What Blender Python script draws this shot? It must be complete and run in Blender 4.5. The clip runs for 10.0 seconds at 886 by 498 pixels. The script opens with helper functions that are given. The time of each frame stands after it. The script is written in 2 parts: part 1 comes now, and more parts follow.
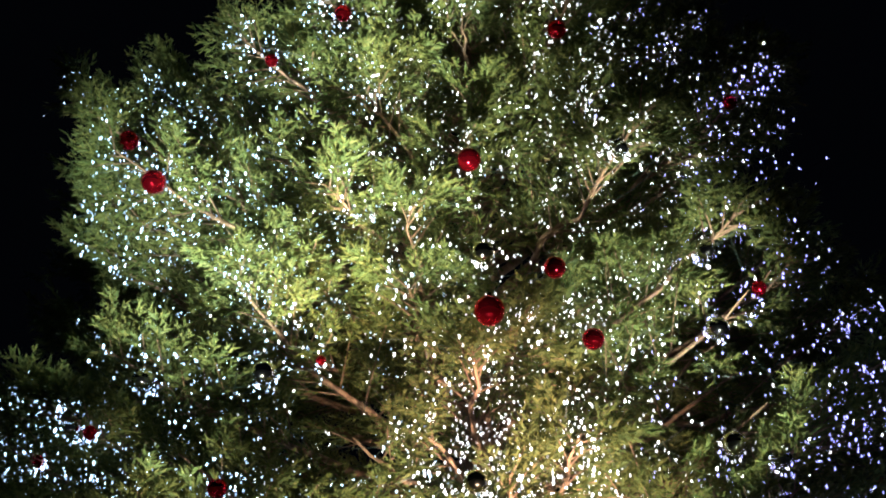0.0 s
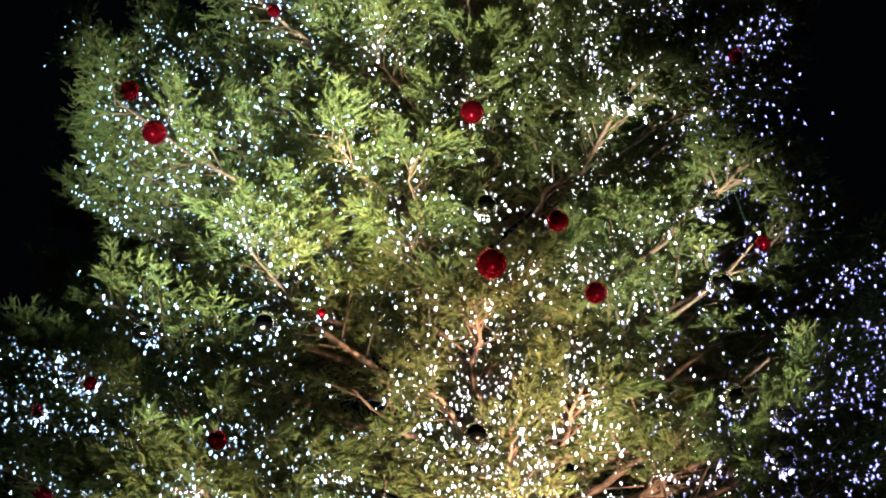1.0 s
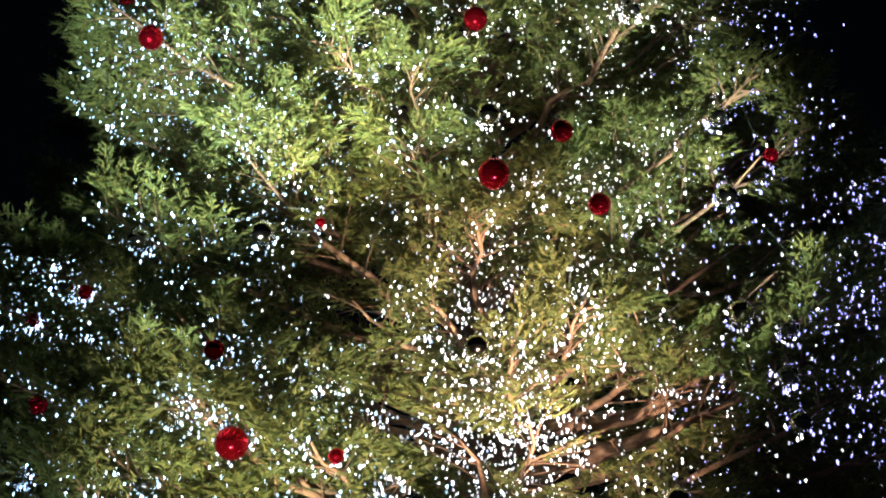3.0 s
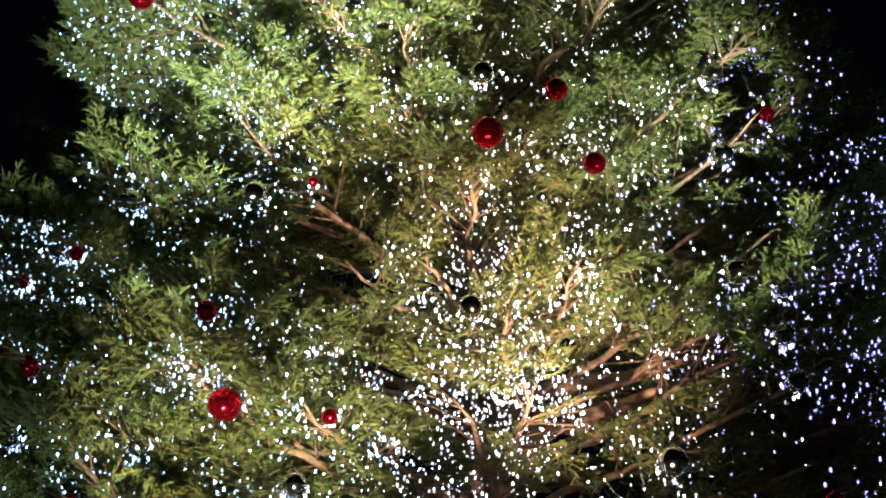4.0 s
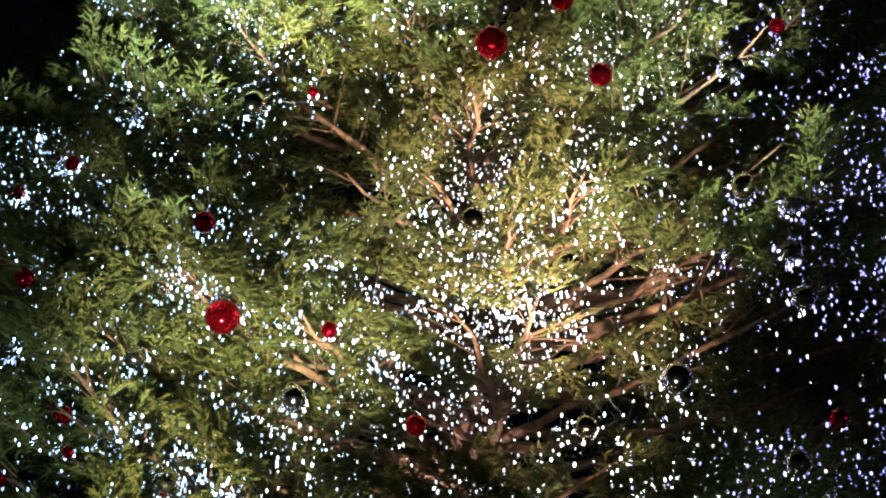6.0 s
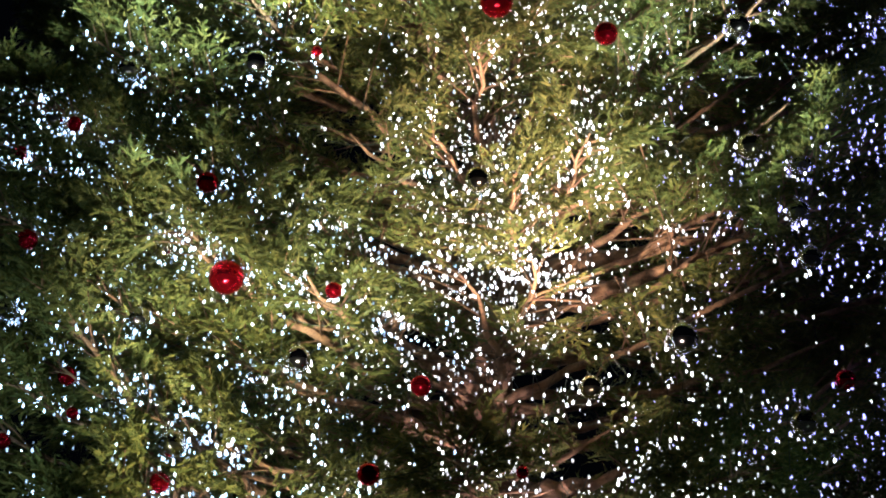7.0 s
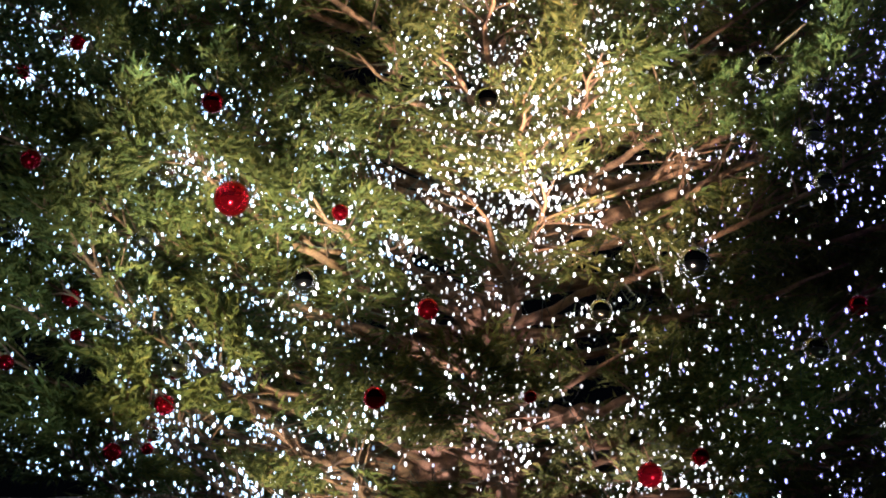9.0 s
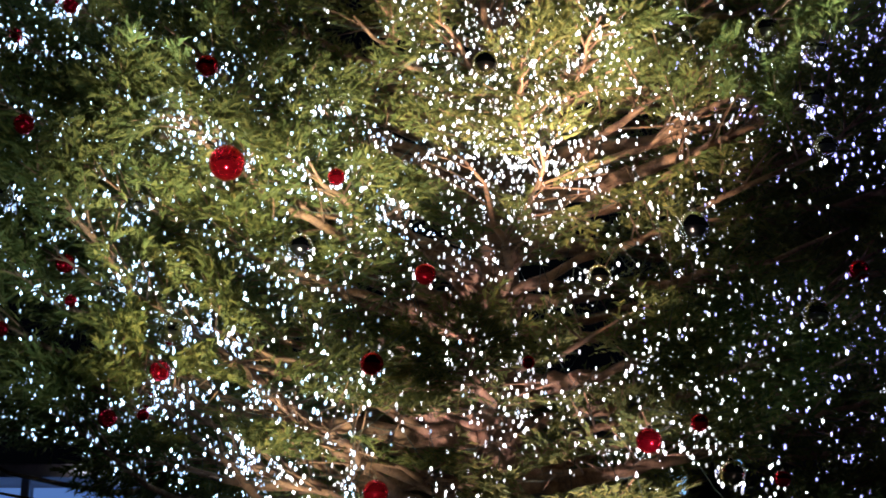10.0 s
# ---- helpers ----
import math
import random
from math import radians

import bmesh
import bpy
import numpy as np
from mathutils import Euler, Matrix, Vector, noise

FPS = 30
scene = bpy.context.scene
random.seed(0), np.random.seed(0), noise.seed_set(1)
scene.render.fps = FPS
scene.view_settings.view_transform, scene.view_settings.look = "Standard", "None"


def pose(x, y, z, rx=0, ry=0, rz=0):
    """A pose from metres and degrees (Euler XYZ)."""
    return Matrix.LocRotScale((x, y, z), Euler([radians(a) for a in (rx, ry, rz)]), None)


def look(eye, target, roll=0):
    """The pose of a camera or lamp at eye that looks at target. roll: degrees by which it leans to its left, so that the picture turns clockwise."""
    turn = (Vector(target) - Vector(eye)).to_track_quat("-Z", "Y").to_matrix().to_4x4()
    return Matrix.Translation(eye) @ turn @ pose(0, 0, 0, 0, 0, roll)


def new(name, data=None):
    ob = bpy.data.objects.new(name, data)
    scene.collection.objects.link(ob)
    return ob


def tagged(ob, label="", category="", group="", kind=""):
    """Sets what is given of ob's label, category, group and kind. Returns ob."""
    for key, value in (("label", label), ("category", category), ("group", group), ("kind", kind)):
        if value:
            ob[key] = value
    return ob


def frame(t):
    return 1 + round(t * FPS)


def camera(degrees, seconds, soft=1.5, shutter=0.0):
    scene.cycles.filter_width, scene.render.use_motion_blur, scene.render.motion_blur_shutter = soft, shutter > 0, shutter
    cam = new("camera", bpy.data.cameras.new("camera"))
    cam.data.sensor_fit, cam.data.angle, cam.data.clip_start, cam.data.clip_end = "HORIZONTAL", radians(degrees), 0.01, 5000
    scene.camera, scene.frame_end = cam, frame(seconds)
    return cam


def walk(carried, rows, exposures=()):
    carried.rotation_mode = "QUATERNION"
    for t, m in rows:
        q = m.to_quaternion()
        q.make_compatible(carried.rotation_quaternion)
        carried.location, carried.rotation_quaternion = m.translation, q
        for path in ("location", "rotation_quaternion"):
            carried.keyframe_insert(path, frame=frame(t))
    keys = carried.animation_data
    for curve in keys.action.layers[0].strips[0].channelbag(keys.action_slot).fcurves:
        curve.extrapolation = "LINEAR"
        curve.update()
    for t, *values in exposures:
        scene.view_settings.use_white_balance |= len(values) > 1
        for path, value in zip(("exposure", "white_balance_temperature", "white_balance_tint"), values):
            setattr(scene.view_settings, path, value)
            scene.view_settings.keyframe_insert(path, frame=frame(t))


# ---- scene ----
cam = camera(32.0, 10.0, soft=2.0)
# seconds, x, y, z, yaw to the right, pitch up, lean to the right
ROWS = [
    (0.0, -0.316, -12.988, 1.592, -0.001, 30.501, 1.496),
    (0.5, -0.288, -12.894, 1.594, -0.194, 29.841, 1.354),
    (1.0, -0.302, -12.904, 1.591, -0.213, 28.947, 1.038),
    (1.5, -0.292, -12.835, 1.614, -0.358, 28.123, 0.749),
    (2.0, -0.304, -12.776, 1.635, -0.339, 27.384, 0.608),
    (2.5, -0.305, -12.741, 1.642, -0.324, 26.539, 0.430),
    (4.0, -0.279, -12.577, 1.590, -0.207, 24.870, 0.700),
    (4.5, -0.296, -12.538, 1.612, -0.080, 24.019, 0.835),
    (5.0, -0.307, -12.505, 1.608, 0.003, 23.330, 0.626),
    (5.5, -0.292, -12.434, 1.612, -0.130, 22.626, 0.340),
    (7.0, -0.308, -12.319, 1.582, -0.343, 20.742, 0.267),
    (7.5, -0.300, -12.283, 1.592, -0.499, 20.044, 0.192),
    (8.0, -0.326, -12.236, 1.581, -0.484, 19.403, 0.011),
    (8.5, -0.307, -12.200, 1.595, -0.679, 18.681, -0.073),
    (9.0, -0.284, -12.150, 1.584, -0.814, 18.167, -0.172),
    (9.5, -0.299, -12.092, 1.587, -0.649, 17.589, -0.202),
    (10.0, -0.294, -12.064, 1.588, -0.655, 16.991, -0.082),
]
walk(cam, [(t, pose(x, y, z, 90 + pitch, 0, -yaw) @ pose(0, 0, 0, 0, 0, -lean)) for t, x, y, z, yaw, pitch, lean in ROWS])

# ---------------------------------------------------------------- light
world = bpy.data.worlds.new("night")
scene.world = world
world.use_nodes = True
world.node_tree.nodes["Background"].inputs[0].default_value = (0.10, 0.13, 0.22, 1)
world.node_tree.nodes["Background"].inputs[1].default_value = 0.006


def flood(eye, target, watts, colour, degrees, size=0.05):
    data = bpy.data.lights.new("flood", "SPOT")
    data.energy, data.color, data.spot_size, data.spot_blend, data.shadow_soft_size = watts, colour, radians(degrees), 1.0, size
    ob = new("flood_lamp", data)
    ob.matrix_world = look(eye, target)
    return ob


# unseen floodlights added to brighten patches of the crown: place, target, watts, colour, cone
FLOODS = [
    ((-3.68, -6.9, 0.42), (-1.6, -1.9, 9.0), 31600, (0.82, 1, 1), 15.5),
    ((-2.72, -7.06, 0.42), (-1.15, -1.9, 7.95), 17800, (1, 0.93, 0.65), 8.7),
    ((-0.6, -7.4, 0.42), (0.85, -1.6, 5.65), 17600, (1.0, 0.76, 0.67), 15.8),
    ((-2.08, -7.22, 0.42), (-1.9, -2.0, 4.75), 6600, (1.0, 0.92, 0.67), 17.5),
    ((3.52, -6.9, 0.42), (1.05, -2.0, 6.5), 6600, (0.8, 1.0, 0.88), 10.6),
    ((-1.12, -6.74, 0.42), (-0.4, -1.4, 10.9), 27400, (0.9, 1, 0.88), 14.7),
    ((1.28, -7.06, 0.42), (0.0, -1.6, 6.7), 22600, (1.0, 0.76, 0.67), 17.0),
    ((-4.6, -10.2, 0.42), (-2.9, -1.4, 9.2), 22900, (0.8, 1, 1), 12.2),
    ((-4.0, -6.74, 0.42), (-3.0, -1.7, 5.2), 1300, (0.72, 0.95, 1), 19.6),
    ((4.48, -6.26, 0.42), (2.9, -1.6, 7.0), 400, (0.46, 0.7, 1), 15.0),
    ((2.4, -6.74, 0.42), (0.3, -1.4, 3.5), 10200, (1.0, 0.78, 0.91), 15.4),
    ((2.72, -6.82, 0.42), (1.2, -1.4, 9.0), 18700, (0.88, 1, 0.94), 14.1),
    ((-1.28, -7.3, 0.42), (-1.2, -1.8, 3.5), 6800, (1.0, 0.9, 0.78), 14.0),
    ((-1.6, -7.14, 0.42), (-2.4, -1.8, 6.1), 7400, (1.0, 0.97, 0.85), 14.0),
    ((3.84, -6.58, 0.42), (1.7, -1.8, 4.1), 300, (0.62, 1.0, 0.96), 14.9),
    ((-0.64, -7.3, 0.42), (-1.1, -1.8, 5.6), 13000, (1.0, 0.93, 0.8), 14.0),
]
for row in FLOODS:
    flood(*row)

# ---------------------------------------------------------------- materials


def material(name):
    m = bpy.data.materials.new(name)
    m.use_nodes = True
    return m, m.node_tree.nodes, m.node_tree.links, m.node_tree.nodes["Principled BSDF"]


def noisy(name, c1, c2, scale, rough=0.7, metal=0.0, bump=0.0, fine=6.0, stretch=(1, 1, 1)):
    """Two colours mixed by noise at two scales, with relief."""
    m, n, l, b = material(name)
    co = n.new("ShaderNodeTexCoord")
    mp = n.new("ShaderNodeMapping")
    mp.inputs["Scale"].default_value = stretch
    l.new(co.outputs["Object"], mp.inputs[0])
    n1, n2 = n.new("ShaderNodeTexNoise"), n.new("ShaderNodeTexNoise")
    n1.inputs["Scale"].default_value, n2.inputs["Scale"].default_value = scale, scale * fine
    n1.inputs["Detail"].default_value = n2.inputs["Detail"].default_value = 4
    l.new(mp.outputs[0], n1.inputs[0]), l.new(mp.outputs[0], n2.inputs[0])
    mx = n.new("ShaderNodeMath")
    mx.operation = "MULTIPLY_ADD"
    l.new(n1.outputs[0], mx.inputs[0])
    mx.inputs[1].default_value = 0.6
    half = n.new("ShaderNodeMath")
    half.operation = "MULTIPLY"
    half.inputs[1].default_value = 0.4
    l.new(n2.outputs[0], half.inputs[0]), l.new(half.outputs[0], mx.inputs[2])
    ramp = n.new("ShaderNodeValToRGB")
    ramp.color_ramp.elements[0].position, ramp.color_ramp.elements[1].position = 0.35, 0.65
    ramp.color_ramp.elements[0].color, ramp.color_ramp.elements[1].color = (*c1, 1), (*c2, 1)
    l.new(mx.outputs[0], ramp.inputs[0]), l.new(ramp.outputs[0], b.inputs["Base Color"])
    b.inputs["Roughness"].default_value, b.inputs["Metallic"].default_value = rough, metal
    if bump:
        bp = n.new("ShaderNodeBump")
        bp.inputs["Strength"].default_value, bp.inputs["Distance"].default_value = bump, 0.02
        l.new(mx.outputs[0], bp.inputs["Height"]), l.new(bp.outputs[0], b.inputs["Normal"])
    return m


def needle_material():
    m, n, l, b = material("needles")
    geo = n.new("ShaderNodeNewGeometry")
    co = n.new("ShaderNodeTexCoord")
    ns = n.new("ShaderNodeTexNoise")
    ns.inputs["Scale"].default_value = 1.3
    l.new(co.outputs["Object"], ns.inputs[0])
    ramp = n.new("ShaderNodeValToRGB")
    e = ramp.color_ramp.elements
    e[0].position, e[0].color = 0.0, (0.034, 0.064, 0.016, 1)
    e[1].position, e[1].color = 1.0, (0.25, 0.215, 0.056, 1)
    k = e.new(0.5)
    k.color = (0.102, 0.122, 0.032, 1)
    ad = n.new("ShaderNodeMath")
    ad.operation = "MULTIPLY_ADD"
    ad.inputs[1].default_value = 0.55
    l.new(geo.outputs["Random Per Island"], ad.inputs[0])
    sc = n.new("ShaderNodeMath")
    sc.operation = "MULTIPLY"
    sc.inputs[1].default_value = 0.5
    l.new(ns.outputs[0], sc.inputs[0]), l.new(sc.outputs[0], ad.inputs[2])
    l.new(ad.outputs[0], ramp.inputs[0]), l.new(ramp.outputs[0], b.inputs["Base Color"])
    b.inputs["Roughness"].default_value = 0.65
    b.inputs["Specular IOR Level"].default_value = 0.25
    tr = n.new("ShaderNodeBsdfTranslucent")
    l.new(ramp.outputs[0], tr.inputs[0])
    mix = n.new("ShaderNodeMixShader")
    mix.inputs[0].default_value = 0.35
    out = n["Material Output"]
    l.new(b.outputs[0], mix.inputs[1]), l.new(tr.outputs[0], mix.inputs[2]), l.new(mix.outputs[0], out.inputs[0])
    return m


def glow(name, colour, strength):
    m, n, l, b = material(name)
    b.inputs["Base Color"].default_value = (*colour, 1)
    b.inputs["Emission Color"].default_value = (*colour, 1)
    b.inputs["Emission Strength"].default_value = strength
    return m


def bulb_glow(name, colour, strength):
    """A bulb's glow; some bulbs are fresh and bright, many are weak."""
    m = glow(name, colour, strength)
    n, l = m.node_tree.nodes, m.node_tree.links
    geo, pw, ma = n.new("ShaderNodeNewGeometry"), n.new("ShaderNodeMath"), n.new("ShaderNodeMapRange")
    pw.operation = "POWER"
    pw.inputs[1].default_value = 2.0
    l.new(geo.outputs["Random Per Island"], pw.inputs[0]), l.new(pw.outputs[0], ma.inputs[0])
    ma.inputs["To Min"].default_value, ma.inputs["To Max"].default_value = strength * 0.09, strength * 1.35
    l.new(ma.outputs[0], n["Principled BSDF"].inputs["Emission Strength"])
    return m


def shiny(name, colour, rough, metal=1.0):
    m, n, l, b = material(name)
    b.inputs["Base Color"].default_value = (*colour, 1)
    b.inputs["Metallic"].default_value = metal
    co, ns, ma = n.new("ShaderNodeTexCoord"), n.new("ShaderNodeTexNoise"), n.new("ShaderNodeMapRange")
    ns.inputs["Scale"].default_value = 9
    l.new(co.outputs["Object"], ns.inputs[0]), l.new(ns.outputs[0], ma.inputs[0])
    ma.inputs["To Min"].default_value, ma.inputs["To Max"].default_value = rough * 0.6, rough * 1.6
    l.new(ma.outputs[0], b.inputs["Roughness"])
    return m


NEEDLES = needle_material()
BARK = noisy("bark", (0.06, 0.034, 0.02), (0.22, 0.12, 0.06), 5.0, 0.9, 0, 0.8, 5.0, (1, 1, 0.35))
LIMB = noisy("limb_bark", (0.08, 0.045, 0.026), (0.30, 0.17, 0.085), 9.0, 0.85, 0, 0.6)
WIRE = noisy("green_wire", (0.01, 0.02, 0.012), (0.02, 0.035, 0.02), 30, 0.5)
RED = shiny("red_metal", (0.80, 0.014, 0.035), 0.08, 0.97)
SILVER = shiny("silver_metal", (0.92, 0.90, 0.87), 0.07)
GOLD = shiny("pale_gold_metal", (0.92, 0.82, 0.58), 0.07)
CAP = shiny("cap_metal", (0.75, 0.68, 0.45), 0.25)
BULB_WHITE = bulb_glow("bulb_white", (0.90, 0.93, 1.0), 9.5)
BULB_COOL = bulb_glow("bulb_cool", (0.47, 0.68, 1.0), 10.5)
BULB_BLUE = glow("bulb_violet_blue", (0.36, 0.36, 1.0), 4.4)
PAVING = noisy("paving", (0.10, 0.10, 0.10), (0.20, 0.19, 0.18), 2.0, 0.8, 0, 0.3)
SLATE = noisy("painted_fascia", (0.42, 0.38, 0.40), (0.56, 0.50, 0.52), 1.5, 0.6)
STEEL = noisy("steel_post", (0.35, 0.37, 0.42), (0.5, 0.52, 0.56), 4, 0.45, 0.6)
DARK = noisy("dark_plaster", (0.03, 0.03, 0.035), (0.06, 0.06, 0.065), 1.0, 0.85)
BLUE_PANEL = glow("lit_blue_panel", (0.16, 0.34, 0.85), 0.5)
LAMP_GLOW = glow("lamp_globe", (0.95, 0.95, 1.0), 2.5)
CYAN_SIGN = glow("cyan_sign", (0.25, 0.55, 1.0), 1.6)

# ---------------------------------------------------------------- helpers for meshes
rng = np.random.default_rng(7)


def mesh_from(name, verts, faces, mat, smooth=False):
    me = bpy.data.meshes.new(name)
    if isinstance(faces, list):
        me.from_pydata(np.asarray(verts).tolist(), [], faces)
    else:
        n, k = faces.shape
        me.vertices.add(len(verts))
        me.vertices.foreach_set("co", np.asarray(verts, np.float32).ravel())
        me.loops.add(n * k)
        me.loops.foreach_set("vertex_index", faces.astype(np.int32).ravel())
        me.polygons.add(n)
        me.polygons.foreach_set("loop_start", np.arange(0, n * k, k, dtype=np.int32))
        me.update(calc_edges=True)
    me.materials.append(mat)
    if smooth:
        me.polygons.foreach_set("use_smooth", [True] * len(me.polygons))
    me.update()
    return me


def part(name, data, mat, parent, label=""):
    """A bmesh or mesh as one object under a thing or a part."""
    if isinstance(data, bmesh.types.BMesh):
        me = bpy.data.meshes.new(name)
        data.to_mesh(me)
        data.free()
        me.materials.append(mat)
    else:
        me = data
    ob = new(name, me)
    ob.parent = parent
    if label:
        ob["label"] = label
    return ob


def tube(points, radii, sides=7):
    """A tapered tube through points: verts and faces."""
    pts = np.asarray(points, float)
    verts, faces = [], []
    tang = np.gradient(pts, axis=0)
    tang /= np.linalg.norm(tang, axis=1)[:, None] + 1e-9
    for p, d, r in zip(pts, tang, radii):
        a = np.cross(d, (0.31, 0.2, 0.93))
        a /= np.linalg.norm(a) + 1e-9
        b = np.cross(d, a)
        for k in range(sides):
            w = 2 * math.pi * k / sides
            verts.append(p + r * (math.cos(w) * a + math.sin(w) * b))
    for i in range(len(pts) - 1):
        for k in range(sides):
            q = (k + 1) % sides
            faces.append([i * sides + k, i * sides + q, (i + 1) * sides + q, (i + 1) * sides + k])
    faces.append([k for k in range(sides)][::-1])
    faces.append([(len(pts) - 1) * sides + k for k in range(sides)])
    return verts, faces


def box(bm, x0, y0, z0, x1, y1, z1, bevel=0.0):
    r = bmesh.ops.create_cube(bm, size=1, matrix=Matrix.LocRotScale(((x0 + x1) / 2, (y0 + y1) / 2, (z0 + z1) / 2), None, (x1 - x0, y1 - y0, z1 - z0)))
    if bevel:
        bmesh.ops.bevel(bm, geom=list({e for v in r["verts"] for e in v.link_edges}), offset=bevel, segments=2, affect="EDGES")
    return bm


# ---------------------------------------------------------------- ground
bm = bmesh.new()
bmesh.ops.create_grid(bm, x_segments=8, y_segments=8, size=400)
me = bpy.data.meshes.new("ground")
bm.to_mesh(me)
bm.free()
me.materials.append(PAVING)
tagged(new("ground", me), "dark grey paving of a square at night", "ground", kind="structure")

# ---------------------------------------------------------------- baubles: x, y, z, diameter, kind
RED_HIGH = [
    (-1.217, -1.363, 11.095, 0.163),
    (0.794, -1.619, 10.631, 0.179),
    (-1.873, -1.437, 10.496, 0.127),
    (2.215, -1.996, 9.477, 0.128),
    (-3.078, -1.700, 9.443, 0.181),
    (-2.755, -2.018, 8.790, 0.211),
    (-0.086, -2.539, 8.582, 0.193),
    (0.550, -2.544, 7.550, 0.176),
    (2.172, -2.277, 7.468, 0.125),
    (0.026, -2.570, 7.172, 0.242),
    (0.805, -2.536, 6.924, 0.171),
    (-1.263, -2.481, 6.828, 0.076),
    (-3.079, -2.013, 6.497, 0.105),
    (-3.084, -2.011, 6.483, 0.102),
    (-3.513, -1.844, 6.345, 0.097),
    (-3.509, -1.847, 6.316, 0.077),
    (-2.018, -2.354, 5.868, 0.153),
]
RED_LOW = [
    (-3.371, -1.923, 5.616, 0.149),
    (-1.844, -2.411, 5.139, 0.242),
    (-1.101, -2.545, 4.992, 0.115),
    (-2.953, -2.110, 4.534, 0.133),
    (2.323, -2.310, 4.417, 0.138),
    (-0.515, -2.617, 4.307, 0.141),
    (-2.890, -2.139, 4.264, 0.083),
    (-3.404, -1.951, 4.121, 0.115),
    (-2.225, -2.353, 3.739, 0.138),
    (-0.847, -2.603, 3.729, 0.149),
    (0.131, -2.644, 3.726, 0.085),
    (-2.321, -2.334, 3.455, 0.079),
    (-2.564, -2.264, 3.447, 0.124),
    (1.190, -2.570, 3.361, 0.112),
    (0.866, -2.611, 3.241, 0.160),
    (1.698, -2.491, 3.022, 0.105),
    (-0.811, -2.609, 2.923, 0.159),
]
SILVER_BALLS = [
    (1.158, -2.422, 8.739, 0.158),
    (1.779, -2.364, 7.781, 0.180),
    (1.783, -2.380, 7.072, 0.182),
    (-2.677, -2.143, 6.873, 0.185),
    (-1.703, -2.403, 6.776, 0.189),
    (-3.243, -1.948, 6.571, 0.171),
    (-2.455, -2.261, 4.899, 0.165),
    (-3.484, -1.891, 5.096, 0.163),
    (-1.329, -2.523, 4.523, 0.174),
    (2.157, -2.333, 5.282, 0.174),
    (1.218, -2.537, 4.644, 0.212),
    (-2.609, -2.229, 4.309, 0.150),
    (-2.164, -2.363, 3.994, 0.205),
    (-2.293, -2.339, 3.553, 0.109),
    (2.102, -2.339, 5.631, 0.168),
    (2.152, -2.317, 6.002, 0.155),
]
GOLD_BALLS = [
    (1.799, -2.399, 6.099, 0.192),
    (-0.003, -2.559, 7.695, 0.177),
    (-0.125, -2.600, 5.769, 0.178),
    (-2.311, -2.290, 5.386, 0.151),
    (0.592, -2.612, 4.291, 0.156),
    (1.376, -2.549, 3.049, 0.160),
    (2.002, -2.400, 4.099, 0.182),
]
BAUBLES = [(*r, "r") for r in RED_HIGH + RED_LOW] + [(*r, "s") for r in SILVER_BALLS] + [(*r, "g") for r in GOLD_BALLS]


# ---------------------------------------------------------------- the tree
TREE = tagged(new("christmas_tree"), "tall olive-green conifer covered in white fairy lights and baubles", "christmas tree")
TOP = 15.5


def reach(z, side):
    """How far the crown goes out to the left (side -1) or right at height z."""
    if side < 0:
        return float(np.interp(z, [1.5, 3.0, 7.0, 8.2, 9.7, 10.3, 11.0, 11.4, 11.8, 12.4, 15.5], [3.9, 4.4, 4.25, 3.85, 3.8, 3.75, 3.75, 2.8, 2.0, 1.8, 0.25]))
    return float(np.interp(z, [1.5, 3.0, 7.8, 8.6, 9.2, 10.2, 11.0, 11.5, 12.2, 15.5], [3.9, 4.3, 4.1, 3.4, 2.9, 2.8, 2.95, 2.2, 2.0, 0.25]))


def limb_length(z, az, rise):
    c, s = math.cos(az), math.sin(az)
    depth = 0.66 if s < 0 else 0.85
    length = 3.0
    for _ in range(6):
        k = 12.7 / (13 + min(0.5, length * s))
        tip = 1.6 + (z + length * (rise - 0.02) - 1.6) * k
        length = 0.5 * length + 0.5 * reach(tip, c) / k * math.hypot(c, s * depth)
    return length


# trunk
zs = np.linspace(0, TOP, 40)
tv, tf = tube([(0.03 * math.sin(z * 0.9), 0.03 * math.cos(z * 0.7), z) for z in zs], [0.30 * (1 - z / (TOP + 0.6)) + 0.012 + (0.10 if z < 0.3 else 0) for z in zs], 16)
part("trunk", mesh_from("trunk", tv, tf, BARK, True), BARK, TREE, "reddish-brown bark trunk wound with lights")

CLEAR = np.array([(b[0], b[1], b[2], b[3]) for b in BAUBLES])
# sprays are cut away from each bauble towards the camera, to keep it in view
TO_CAMERA = np.stack([-0.085 * CLEAR[:, 0], np.full(len(CLEAR), -0.9), -0.09 * (CLEAR[:, 2] - 1.6)], axis=1)
TO_CAMERA /= np.linalg.norm(TO_CAMERA, axis=1)[:, None]


def clear_of_baubles(p, margin=0.05):
    """True where a point is not inside a bauble or between it and the camera."""
    if p[:, 1].min() > 0.1:
        return np.ones(len(p), bool)
    d = p[:, None, :] - CLEAR[None, :, :3]
    along = np.clip((d * TO_CAMERA[None]).sum(axis=2), 0, 2.4)
    near = d - along[..., None] * TO_CAMERA[None]
    return (np.linalg.norm(near, axis=2) > CLEAR[None, :, 3] * 0.5 + margin).all(axis=1)


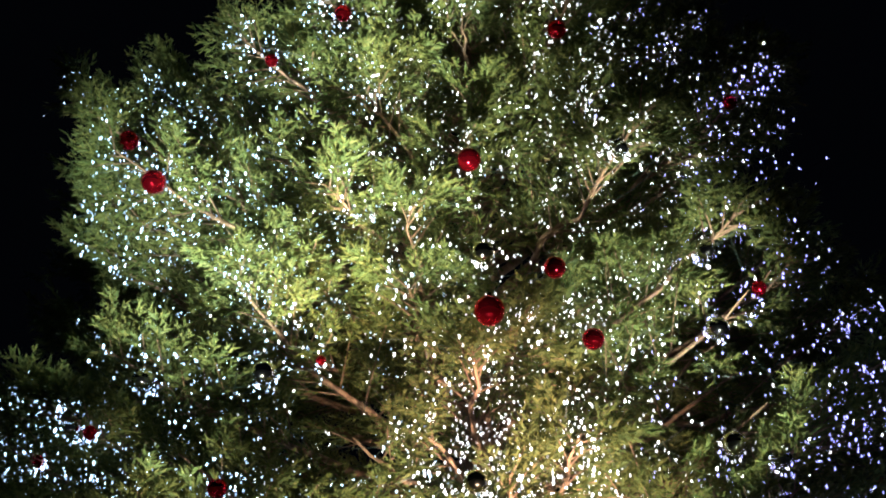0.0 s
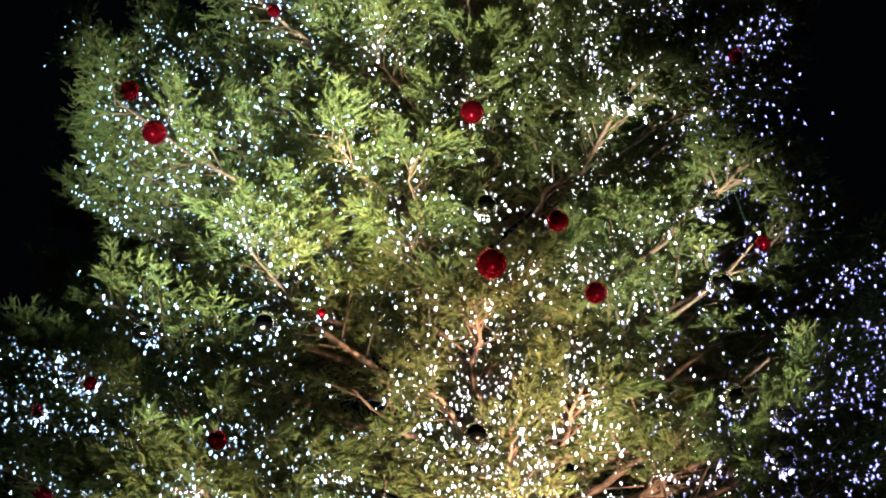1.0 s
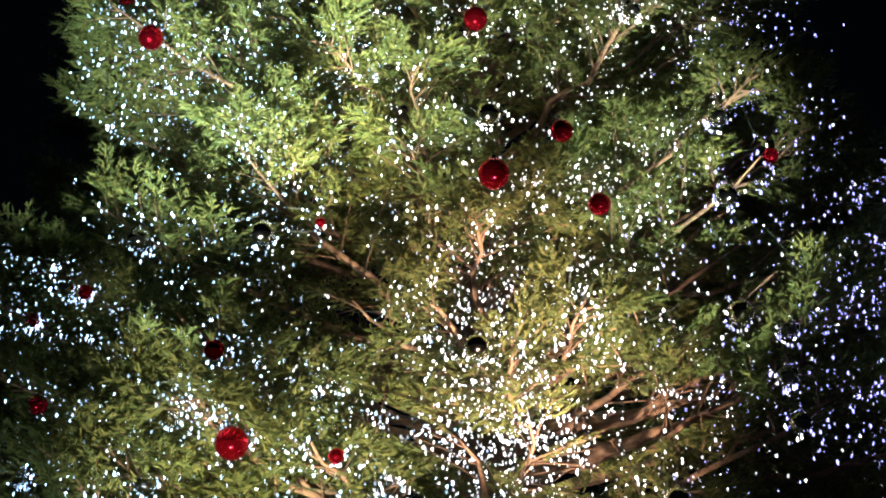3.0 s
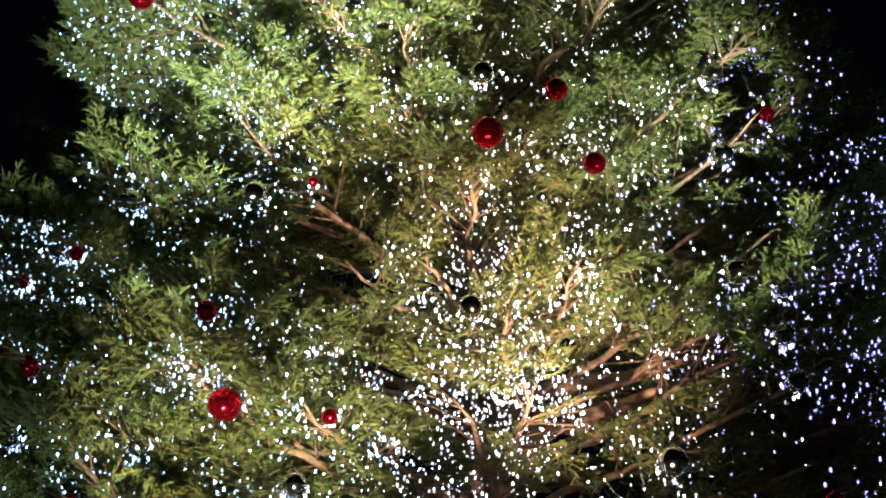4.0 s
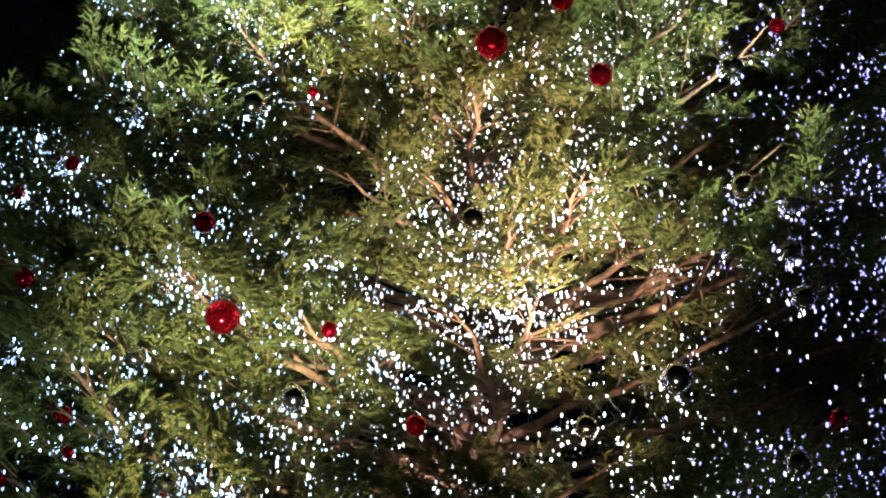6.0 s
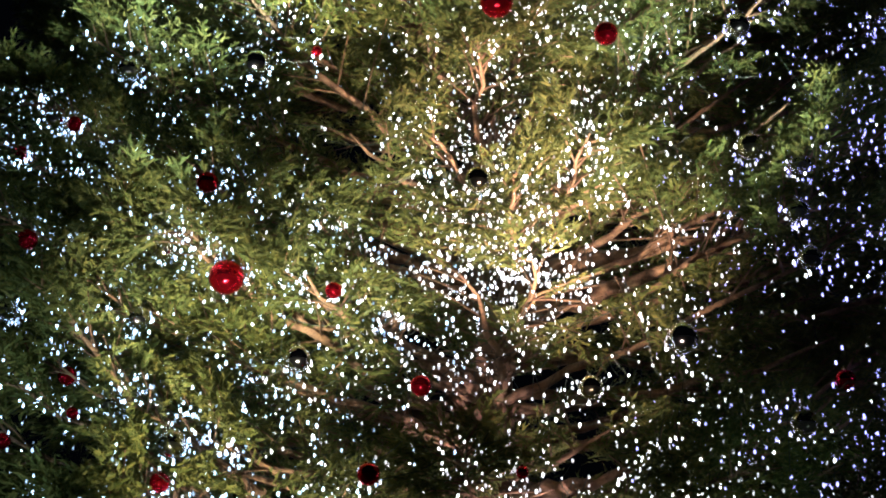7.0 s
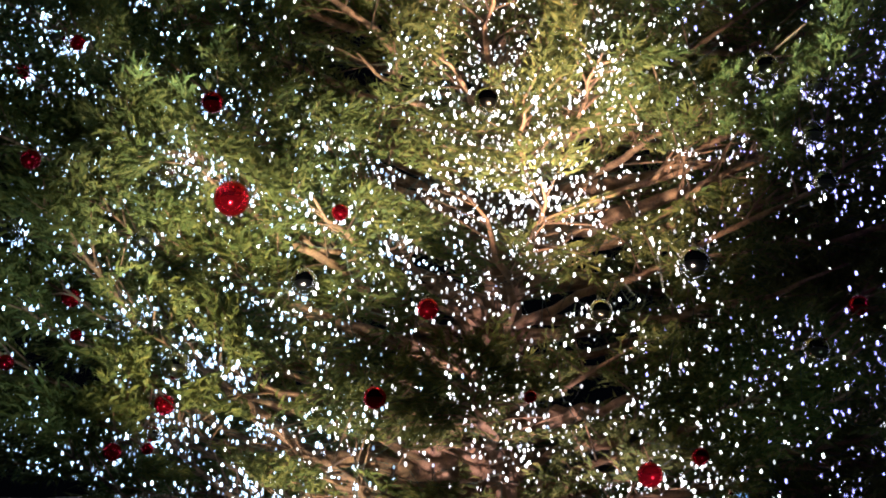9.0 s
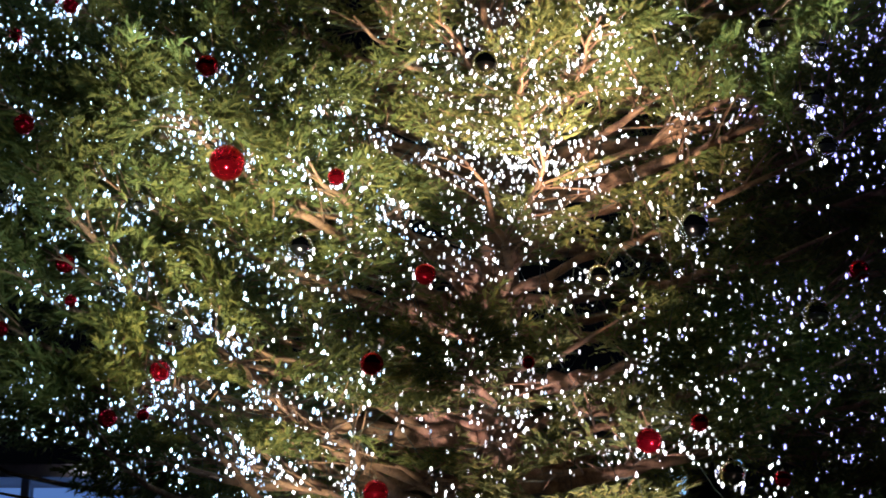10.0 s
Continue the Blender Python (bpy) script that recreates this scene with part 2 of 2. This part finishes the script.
# gaps along the camera's sightlines, placed to fit its view: x, z (2 m before the trunk), radius
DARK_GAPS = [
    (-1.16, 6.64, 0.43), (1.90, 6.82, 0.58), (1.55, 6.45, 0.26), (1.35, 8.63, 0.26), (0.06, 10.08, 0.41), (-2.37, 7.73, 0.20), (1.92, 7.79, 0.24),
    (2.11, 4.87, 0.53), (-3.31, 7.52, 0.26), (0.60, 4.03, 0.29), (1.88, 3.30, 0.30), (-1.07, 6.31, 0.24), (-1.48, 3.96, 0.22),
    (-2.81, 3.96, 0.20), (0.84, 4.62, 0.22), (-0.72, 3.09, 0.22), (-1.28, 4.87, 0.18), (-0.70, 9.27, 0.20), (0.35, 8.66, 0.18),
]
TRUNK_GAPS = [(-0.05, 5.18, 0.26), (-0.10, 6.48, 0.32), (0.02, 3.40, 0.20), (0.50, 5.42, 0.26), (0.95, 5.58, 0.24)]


# gaps cut right through on the camera's sightlines to the pavilion and signs
THROUGH_GAPS = [(-3.05, 3.02, 0.34), (-3.4, 3.0, 0.34), (-2.3, 2.95, 0.12), (1.33, 3.05, 0.13), (1.72, 3.13, 0.13)]


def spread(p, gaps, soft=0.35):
    """1 inside the gaps as seen from the camera, 0 well outside, at points p."""
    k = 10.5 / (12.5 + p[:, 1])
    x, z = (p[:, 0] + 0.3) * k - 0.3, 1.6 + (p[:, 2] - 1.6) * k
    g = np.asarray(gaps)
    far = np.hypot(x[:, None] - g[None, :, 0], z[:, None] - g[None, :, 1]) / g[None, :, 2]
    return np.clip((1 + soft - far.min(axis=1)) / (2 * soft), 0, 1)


def spray_template(seed, thin=1):
    """A flat twig, about 1 long along x, with side shoots set with small pointed needles: an array of triangles."""
    r = np.random.default_rng(seed)
    tris = []

    def needle(base, d, ln, wd):
        w = np.cross(d, r.normal(size=3))
        w *= wd / np.linalg.norm(w)
        tris.append([base - w, base + w, base + d * ln + np.array([0, 0, -0.08 * ln])])

    for i in range(10):
        u = (i + 0.7 * r.random()) / 10
        side = 1 if i % 2 else -1
        start = np.array([u * 0.92, 0, 0.03 * math.sin(3 * u)])
        ang = side * r.uniform(0.5, 1.0) * (1 - 0.45 * u)
        up = r.normal(0, 0.30)
        d = np.array([math.cos(ang) * math.cos(up), math.sin(ang) * math.cos(up), math.sin(up)])
        across = np.cross(d, (0, 0, 1))
        ln = (0.46 * (1 - u) + 0.16) * r.uniform(0.75, 1.2)
        n = (5 + int(10 * ln)) // thin
        for k in range(n):
            v = (k + r.random()) / n
            fan = (1 if k % 2 else -1) * r.uniform(0.15, 0.75)
            e = d * math.cos(fan) + across * math.sin(fan) + r.normal(0, 0.22, 3)
            e /= np.linalg.norm(e)
            needle(start + d * ln * v, e, r.uniform(0.15, 0.25) * (1.1 - 0.35 * v) * thin ** 0.3, r.uniform(0.017, 0.028) * thin ** 0.7)
    return np.array(tris)


SPRAYS = [spray_template(k) for k in range(6)]
THIN_SPRAYS = [spray_template(k, 2) for k in range(6)]      # for the far side and the top


def frame_of(d, roll):
    d = d / np.linalg.norm(d)
    side = np.cross((0, 0, 1), d)
    side /= np.linalg.norm(side) + 1e-9
    up = np.cross(d, side)
    c, s = math.cos(roll), math.sin(roll)
    return np.array([d, c * side + s * up, -s * side + c * up])


# stout, half-bare limbs on the near side: height, end x, end y, rise over the whole, thickness, bare share
STOUT = (
    (5.90, 1.85, -1.35, 0.05, 0.10, 0.85), (5.45, 1.80, -1.65, 0.30, 0.09, 0.82), (4.50, -1.95, -2.30, 0.85, 0.055, 0.30),
    (2.60, -2.70, -2.60, 2.1, 0.07, 0.75), (3.66, -2.13, -2.1, 0.02, 0.10, 0.80), (2.07, -2.30, -2.30, 1.58, 0.055, 0.80),
    (1.95, -2.60, -2.30, 1.35, 0.05, 0.80), (3.30, -2.09, -2.0, -0.10, 0.075, 0.80),
    (4.10, 0.85, -1.35, -0.1, 0.11, 0.8), (5.75, -0.9, -1.2, 0.05, 0.07, 0.7), (3.3, 1.4, -1.5, 0.1, 0.07, 0.7), (4.9, -0.8, -1.5, 0.2, 0.07, 0.75),
)
LIMB_GAPS = []
for z0, ex, ey, up, thick, bare in STOUT:
    if bare < 0.6:
        continue
    for u in np.linspace(0.2, 0.98, 14):
        k = 10.5 / (12.5 + ey * u)
        LIMB_GAPS.append(((ex * u + 0.3) * k - 0.3, 1.6 + (z0 + up * u - 1.6) * k, 0.105 * k, ey * u))
LIMB_GAPS = np.array(LIMB_GAPS)


def before_limbs(p, margin=0.0):
    """True for points between a stout limb and the camera, where sprays are cut away."""
    if p[:, 1].min() > -0.2 or p[:, 2].min() > 6.8:
        return np.zeros(len(p), bool)
    k = 10.5 / (12.5 + p[:, 1])
    x, z = (p[:, 0] + 0.3) * k - 0.3, 1.6 + (p[:, 2] - 1.6) * k
    near = np.hypot(x[:, None] - LIMB_GAPS[None, :, 0], z[:, None] - LIMB_GAPS[None, :, 1]) < LIMB_GAPS[None, :, 2] + margin
    return (near & (p[:, 1][:, None] < LIMB_GAPS[None, :, 3] + 0.02 + margin)).any(axis=1)


SPOTS = []          # places on the foliage where bulbs may sit


def limb(z0, az, length, thick, rise, bare=0.16, bend=0.0):
    """One limb with its twigs and shoots."""
    us = np.linspace(0, 1, 12)
    pts = []
    for u in us:
        a = az + bend * u * u
        rr = length * u
        pts.append((rr * math.cos(a), rr * math.sin(a), z0 + rr * (rise - 0.16 * u + 0.14 * u * u * u)))
    pts = np.array(pts)
    pts[1:-1] += rng.normal(0, 0.025, (10, 3))
    v, f = tube(pts, thick * (1 - us) ** 0.8 + 0.007, 7)
    strung = rng.choice((0.30, 0.85, 1.75), p=(0.40, 0.25, 0.35))      # some limbs are thickly wound with lights, some hardly
    quads = []
    count = int((11 + length * 12) * (1.16 - bare))
    for i in range(count):
        u = bare + (1 - bare) * ((i + rng.random()) / count) ** 0.85
        base = np.array([np.interp(u, us, pts[:, k]) for k in range(3)])
        fwd = np.array([np.interp(min(1, u + 0.05), us, pts[:, k]) for k in range(3)]) - np.array([np.interp(u - 0.05, us, pts[:, k]) for k in range(3)])
        fwd /= np.linalg.norm(fwd)
        side = np.cross((0, 0, 1), fwd)
        sgn = 1 if i % 2 else -1
        ang = rng.uniform(0.35, 1.15)
        d = fwd * math.cos(ang) + side * sgn * math.sin(ang) + np.array([0, 0, rng.normal(0.10, 0.22)])
        d /= np.linalg.norm(d)
        ln = (0.30 + 0.55 * (1 - abs(2 * u - 1.0)) * min(1, length / 2.5)) * rng.uniform(0.75, 1.25)
        tw = np.array([base, base + d * ln * 0.5, base + d * ln + (0, 0, -0.05 * ln)])
        mids = np.array([base + d * ln * 0.5, base + d * ln])
        if spread(mids, THROUGH_GAPS).max() > 0.5:
            continue
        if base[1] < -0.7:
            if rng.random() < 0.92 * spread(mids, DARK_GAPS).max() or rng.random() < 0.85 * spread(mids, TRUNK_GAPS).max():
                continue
        if not clear_of_baubles(mids, 0.02).all():
            continue
        # the foliage hangs in clumps, with dark hollows between them
        clump = noise.noise(Vector(mids[0]) * 1.9) + 0.5 * noise.noise(Vector(mids[0]) * 4.3)
        if base[1] < 0.3 and rng.random() < min(0.9, max(0.0, -0.22 - 2.1 * clump)):
            continue
        k0 = len(v)
        v2, f2 = tube(tw, [0.011, 0.008, 0.004], 3)
        v += v2
        f += [[k0 + q for q in face] for face in f2]
        for part_u, size in ((0.25, 0.36), (0.62, 0.38)):
            m = frame_of(d + rng.normal(0, 0.18, 3), rng.normal(0, 0.5))
            t = (THIN_SPRAYS if base[1] > 0.35 or base[2] > 12.9 else SPRAYS)[rng.integers(6)]
            q = (t * size * rng.uniform(0.8, 1.25)) @ m + base + d * ln * part_u
            quads.append(q)
            for _ in range(4):
                SPOTS.append((*(base + d * ln * (0.75 * part_u + 0.40 * rng.random()) + rng.normal(0, 0.04, 3)), strung))
    if quads:
        mids = np.array([q.mean(axis=(0, 1)) for q in quads])
        close = ~clear_of_baubles(mids, 0.42) | before_limbs(mids, 0.42)
        tight = [q for q, c in zip(quads, close) if c]
        quads = [q for q, c in zip(quads, close) if not c]
        if tight:
            tight = np.concatenate(tight)
            tight = tight[clear_of_baubles(tight[:, 2])]
            quads.append(tight[~before_limbs(tight[:, 2]) & ~before_limbs(tight[:, 0])])
    quads = np.concatenate(quads) if quads else np.zeros((0, 3, 3))
    ob = part("limb", mesh_from("limb", v, f, LIMB, True), LIMB, TREE)
    n = len(quads)
    if not n:
        return
    leaf = part("foliage", mesh_from("foliage", quads.reshape(-1, 3), np.arange(3 * n).reshape(n, 3), NEEDLES), NEEDLES, ob, "dense olive-green needle sprays")
    leaf["kind"] = "stuff"


z, az, i = 1.7, 0.4, 0
while z < TOP - 0.4:
    az += 2.39996 + rng.normal(0, 0.2)
    a = az % (2 * math.pi)
    s = math.sin(a)
    # few limbs on the far side, which the crown hides
    if not (s > 0.45 and i % 4):
        rise = float(np.interp(z, [1.5, 6, 10, 15], [0.06, 0.18, 0.32, 0.9])) + rng.normal(0, 0.09)
        limb(z, a, limb_length(z, a, rise) * rng.uniform(0.86, 1.05), 0.062 * (1 - z / 19), rise, 0.16 if s > -0.6 or z < 4.2 else 0.30, rng.normal(0, 0.10))
    z += 0.052
    i += 1
for z0, ex, ey, up, thick, bare in STOUT:
    ln = math.hypot(ex, ey)
    limb(z0, math.atan2(ey, ex), ln * 1.1, thick, up / ln + 0.02, bare)
# the limbs from which the outer baubles hang, and those under the outer bunches of lights
CARRIERS = [(b[0], b[1], b[2] + b[3] * 0.75) for b in BAUBLES if abs(b[0]) > 1.75 or b[2] > 8.6]
CARRIERS += [(-2.9, -1.4, 8.85), (-3.1, -1.5, 5.35), (2.8, -1.7, 6.9), (2.9, -1.7, 5.9), (2.2, -1.9, 3.9), (1.5, -2.0, 3.9), (-3.5, -0.6, 10.7), (-3.2, -0.8, 9.7), (2.6, -0.7, 10.6), (2.5, -0.9, 9.8)]
for ex, ey, ez in CARRIERS:
    ln = math.hypot(ex, ey) * 1.10
    rise = 0.22 if ez < 9 else 0.36
    limb(ez - (ln / 1.10) * (rise - 0.03), math.atan2(ey + 0.12, ex), ln, 0.035, rise, 0.30)
# fuller sides
for k in range(26):
    zk = 2.6 + 0.30 * k + rng.normal(0, 0.1)
    for side in (0.0, math.pi):
        a = side + rng.uniform(-0.55, 0.25) * (1 if side == 0 else -1)
        rise = 0.12 + 0.02 * k + rng.normal(0, 0.06)
        limb(zk, a, limb_length(zk, a, rise) * rng.uniform(0.92, 1.04), 0.04, rise, 0.35)

# ---------------------------------------------------------------- string lights
def bulb_mesh(places, size):
    """Small pear-shaped bulbs at places, as one mesh."""
    ring = 6
    base, faces = [(0, 0, -1.7)], []
    for r, h in ((0.92, -0.8), (0.88, 0.85)):
        for k in range(ring):
            base.append((r * math.cos(k * math.pi / 3), r * math.sin(k * math.pi / 3), h))
    base.append((0, 0, 1.7))
    for k in range(ring):
        q = (k + 1) % ring
        faces += [(0, 1 + q, 1 + k), (1 + k, 1 + q, 7 + q), (1 + k, 7 + q, 7 + k), (7 + k, 7 + q, 13)]
    base, faces = np.array(base) * (0.95, 0.95, 1.2), np.array(faces)
    n = len(places)
    sz = size * (0.55 + 0.75 * rng.random((n, 1, 1)) ** 1.3)
    v = (base[None] * sz + np.asarray(places)[:, None, :]).reshape(-1, 3)
    f = (faces[None] + np.arange(n)[:, None, None] * len(base)).reshape(-1, 3)
    return v, f


SPOTS = np.array(SPOTS)
SPOTS = SPOTS[SPOTS[:, 1] < 0.25]
SPOTS[:, :2] *= 1 + 0.05 / np.maximum(0.4, np.hypot(SPOTS[:, 0], SPOTS[:, 1]))[:, None]
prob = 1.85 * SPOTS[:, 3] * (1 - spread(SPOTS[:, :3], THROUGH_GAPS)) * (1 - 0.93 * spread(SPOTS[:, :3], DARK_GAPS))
prob *= np.array([min(1.5, max(0.15, 0.95 + 1.1 * noise.noise(Vector(p[:3]) * 1.25) + 0.9 * noise.noise(Vector(p[:3]) * 3.1))) for p in SPOTS])
prob *= np.where((SPOTS[:, 0] < -2.2) & (SPOTS[:, 2] < 8.0), 0.65, 1.0) * np.interp(SPOTS[:, 0], (1.0, 2.0), (1.0, 0.45)) * np.where((SPOTS[:, 0] > 1.6) & (SPOTS[:, 2] < 4.3), 0.65, 1.0) * np.where((SPOTS[:, 0] < 0) & (SPOTS[:, 2] < 4.4), 0.7, 1.0)
SPOTS = SPOTS[rng.random(len(SPOTS)) < prob][:, :3]
# no two bulbs closer than a few centimetres
SPOTS = SPOTS[np.sort(np.unique(np.round(SPOTS / 0.05), axis=0, return_index=True)[1])]
# the trunk is wound with lights
more = []
for k in range(420):
    zt = 2.0 + 9.0 * k / 420
    w = k * 0.83
    rr = 0.30 * (1 - zt / 16.1) + 0.035
    more.append((rr * math.cos(w), rr * math.sin(w), zt + rng.normal(0, 0.05)))
# and thick bunches of bulbs, placed to fit the camera's view: x, y, z, radius, number
for bx, by, bz, br, n in (
    (0.05, -1.40, 5.55, 0.52, 560), (-0.05, -0.9, 6.80, 0.42, 150), (0.1, -0.9, 3.75, 0.45, 130), (2.75, -1.9, 6.75, 0.70, 140),
    (0.0, -1.2, 7.15, 0.45, 120), (-1.65, -1.8, 7.85, 0.32, 60), (0.38, -1.7, 7.5, 0.32, 80), (-1.56, -1.9, 4.2, 0.45, 40),
    (0.42, -1.8, 6.3, 0.50, 90), (-2.9, -1.5, 8.9, 0.5, 60), (-3.0, -1.0, 10.2, 0.55, 70), (2.3, -1.0, 9.6, 0.55, 100), (2.2, -1.3, 8.6, 0.5, 40), (-3.2, -1.6, 5.4, 0.45, 50), (0.05, -1.2, 4.85, 0.62, 130), (2.7, -2.0, 5.6, 0.6, 60), (1.5, -2.0, 4.0, 0.6, 90), (2.3, -2.0, 4.0, 0.6, 80),
):
    for _ in range(n):
        d = rng.normal(0, 0.62, 3) * br
        more.append((bx + 1.25 * d[0], by + 0.7 * d[1], bz + 0.7 * d[2]))
# extra bulbs added round each bauble, to show in its reflections
for bx, by, bz, bd, kind in BAUBLES:
    for _ in range(7 if kind == "r" else 16):
        w, rr = rng.uniform(0, 2 * math.pi), bd * rng.uniform(0.62, 2.4)
        more.append((bx + rr * math.cos(w), by + rng.uniform(0.03, 0.30), bz + rr * math.sin(w)))
    # and more added close behind it, to brighten its rim
    for k in range(7 if kind == "r" else 20):
        w, rr = rng.uniform(0, 2 * math.pi), bd * rng.uniform(0.40, 0.56)
        more.append((bx + rr * math.cos(w), by + bd * rng.uniform(0.40, 0.75), bz + rr * math.sin(w)))
SPOTS = np.vstack([SPOTS, more])
SPOTS = SPOTS[clear_of_baubles(SPOTS, 0.010)]


def light_string(places, mat, word):
    """A string of bulbs: the wire runs from bulb to bulb."""
    ob = tagged(new("light_string"), "string of small %s fairy lights on thin wire" % word, "string lights", "strings of lights on the tree")
    v, f = bulb_mesh(places, 0.0070 if mat is not BULB_BLUE else 0.0074)
    b = part("bulb", mesh_from("bulb", v, f, mat), mat, ob, word + " glowing bulbs")
    b["kind"] = "stuff"
    line = [places[0]]
    for a, c in zip(places, places[1:]):
        line += [(a + c) / 2 - np.array([0, 0, 0.06 * np.linalg.norm(c - a)]), c]
    wv, wf = tube(line, [0.003] * len(line), 3)
    part("wire", mesh_from("wire", wv, wf, WIRE), WIRE, ob, "thin dark green wire")


def chains(places, gap=0.7, least=8):
    """Runs of places, each next to the one before."""
    left = np.asarray(places)
    run = []
    here = None
    while len(left):
        k = 0 if here is None else int(np.argmin(((left - here) ** 2).sum(axis=1)))
        if here is not None and (np.linalg.norm(left[k] - here) > gap or len(run) >= 240):
            if len(run) >= least:
                yield np.array(run)
            run = []
        here = left[k]
        run.append(here)
        left = np.delete(left, k, axis=0)
    if len(run) >= least:
        yield np.array(run)


band = np.floor((SPOTS[:, 2] - 1.0) / 1.3).astype(int)
for bnd in sorted(set(band)):
    row = SPOTS[band == bnd]
    # most strings at the right of the camera's view are violet-blue
    blue = (row[:, 0] > 1.85 + 0.45 * rng.normal(size=len(row))) & (rng.random(len(row)) < 0.88)
    cool = (~blue) & (row[:, 0] < -1.2 + 0.7 * rng.normal(size=len(row)))
    for sel, mat, word in ((blue, BULB_BLUE, "violet-blue"), (cool, BULB_COOL, "cool white"), (~blue & ~cool, BULB_WHITE, "warm white")):
        for run in chains(row[sel]):
            light_string(run, mat, word)


# ---------------------------------------------------------------- baubles
def bauble(x, y, z, size, kind):
    mat = {"r": RED, "s": SILVER, "g": GOLD}[kind]
    word = {"r": "shiny red", "s": "mirror silver", "g": "pale gold"}[kind]
    ob = tagged(new("bauble"), "%s metallic bauble hanging from a tree twig" % word, "bauble", "baubles on the tree")
    ob.matrix_world = pose(x, y, z, rng.normal(0, 6), rng.normal(0, 6), rng.uniform(0, 360))
    r = size / 2
    bm = bmesh.new()
    bmesh.ops.create_uvsphere(bm, u_segments=28, v_segments=18, radius=r)
    for f in bm.faces:
        f.smooth = True
    part("ball", bm, mat, ob)
    bm = bmesh.new()
    bmesh.ops.create_cone(bm, segments=14, radius1=r * 0.20, radius2=r * 0.17, depth=r * 0.22, cap_ends=True, matrix=Matrix.Translation((0, 0, r * 1.06)))
    part("cap", bm, CAP, ob, "small brass cap")
    w = np.linspace(0, 2 * math.pi, 13)
    v, f = tube([(r * 0.11 * math.cos(a), 0, r * 1.27 + r * 0.11 * math.sin(a)) for a in w], [r * 0.02] * 13, 5)
    part("hook", mesh_from("hook", v, f, CAP), CAP, ob, "wire loop")


for row in BAUBLES:
    bauble(*row)

# ---------------------------------------------------------------- the street behind the tree
pavilion = tagged(new("pavilion"), "low street pavilion with pale roof edge and blue-lit glazing", "building")
pavilion.location = (-9.5, 16.0, 0)
part("roof", box(bmesh.new(), -6.0, -2.2, 5.50, 3.9, 2.0, 5.72, 0.02), SLATE, pavilion, "pale pinkish roof slab")
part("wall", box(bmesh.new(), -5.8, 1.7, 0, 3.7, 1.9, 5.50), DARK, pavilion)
for k in range(5):
    x0 = -5.7 + k * 1.87
    part("pane", box(bmesh.new(), x0, -1.20, 0.6, x0 + 1.77, -1.17, 5.46), BLUE_PANEL, pavilion, "blue-lit glass pane")
for x0 in (-5.6, 1.86, 3.6):
    part("post", box(bmesh.new(), x0 - 0.07, -2.05, 0, x0 + 0.07, -1.91, 5.50, 0.015), STEEL, pavilion, "slim steel post")
# a globe lamp on a bracket under the roof edge
lantern = tagged(new("globe_lamp"), "small white globe lamp on the pavilion roof edge", "lamp")
lantern.location = (-6.63, 13.7, 5.62)
bm = bmesh.new()
bmesh.ops.create_uvsphere(bm, u_segments=16, v_segments=10, radius=0.11)
part("globe", bm, LAMP_GLOW, lantern, "glowing white globe")
part("bracket", box(bmesh.new(), -0.03, 0.08, -0.03, 0.03, 0.20, 0.03), STEEL, lantern)

house = tagged(new("house"), "dark plastered house front seen behind the tree", "building")
house.location = (4.0, 17.0, 0)
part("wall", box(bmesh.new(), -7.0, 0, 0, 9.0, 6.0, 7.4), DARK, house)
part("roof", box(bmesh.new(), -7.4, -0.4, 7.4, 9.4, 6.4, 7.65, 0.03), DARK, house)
for k in range(5):
    x0 = -6.0 + 3.0 * k
    w = part("window", box(bmesh.new(), x0, -0.08, 2.0, x0 + 1.3, -0.003, 3.7, 0.01), STEEL, house, "dark window")
    part("pane", box(bmesh.new(), x0 + 0.1, -0.10, 2.1, x0 + 1.2, -0.085, 3.6), DARK, w)
for x0, z0, h in ((3.64, 5.60, 0.52), (4.72, 5.93, 0.36)):
    sign = tagged(new("lit_sign"), "small cyan-blue lit sign hung on a house front", "sign", "lit signs")
    sign.location = (x0, 16.7, z0)
    part("case", box(bmesh.new(), -0.02, 0, -0.02, 0.30, 0.30, h + 0.02, 0.01), STEEL, sign)
    part("face", box(bmesh.new(), 0.02, -0.012, 0.02, 0.26, -0.002, h - 0.02), CYAN_SIGN, sign, "glowing cyan face")

# fixtures for the added floodlights on the paving, out of view
for eye, target, *_ in FLOODS:
    lamp = tagged(new("floodlight"), "added black ground floodlight, out of view, tilted up at the tree", "floodlight", "floodlights on the paving")
    lamp.matrix_world = Matrix.Translation((eye[0], eye[1], 0))
    part("base_plate", box(bmesh.new(), -0.16, -0.12, 0, 0.16, 0.12, 0.02, 0.004), STEEL, lamp)
    for sx in (-0.19, 0.17):
        part("bracket", box(bmesh.new(), sx, -0.02, 0.0, sx + 0.02, 0.02, 0.40), STEEL, lamp)
    turn = look((0, 0, 0.36), Vector(target) - Vector((eye[0], eye[1], 0)))
    bm = box(bmesh.new(), -0.15, -0.11, -0.02, 0.15, 0.11, 0.10, 0.012)
    bmesh.ops.transform(bm, matrix=turn, verts=bm.verts)
    part("housing", bm, DARK, lamp, "black metal housing")
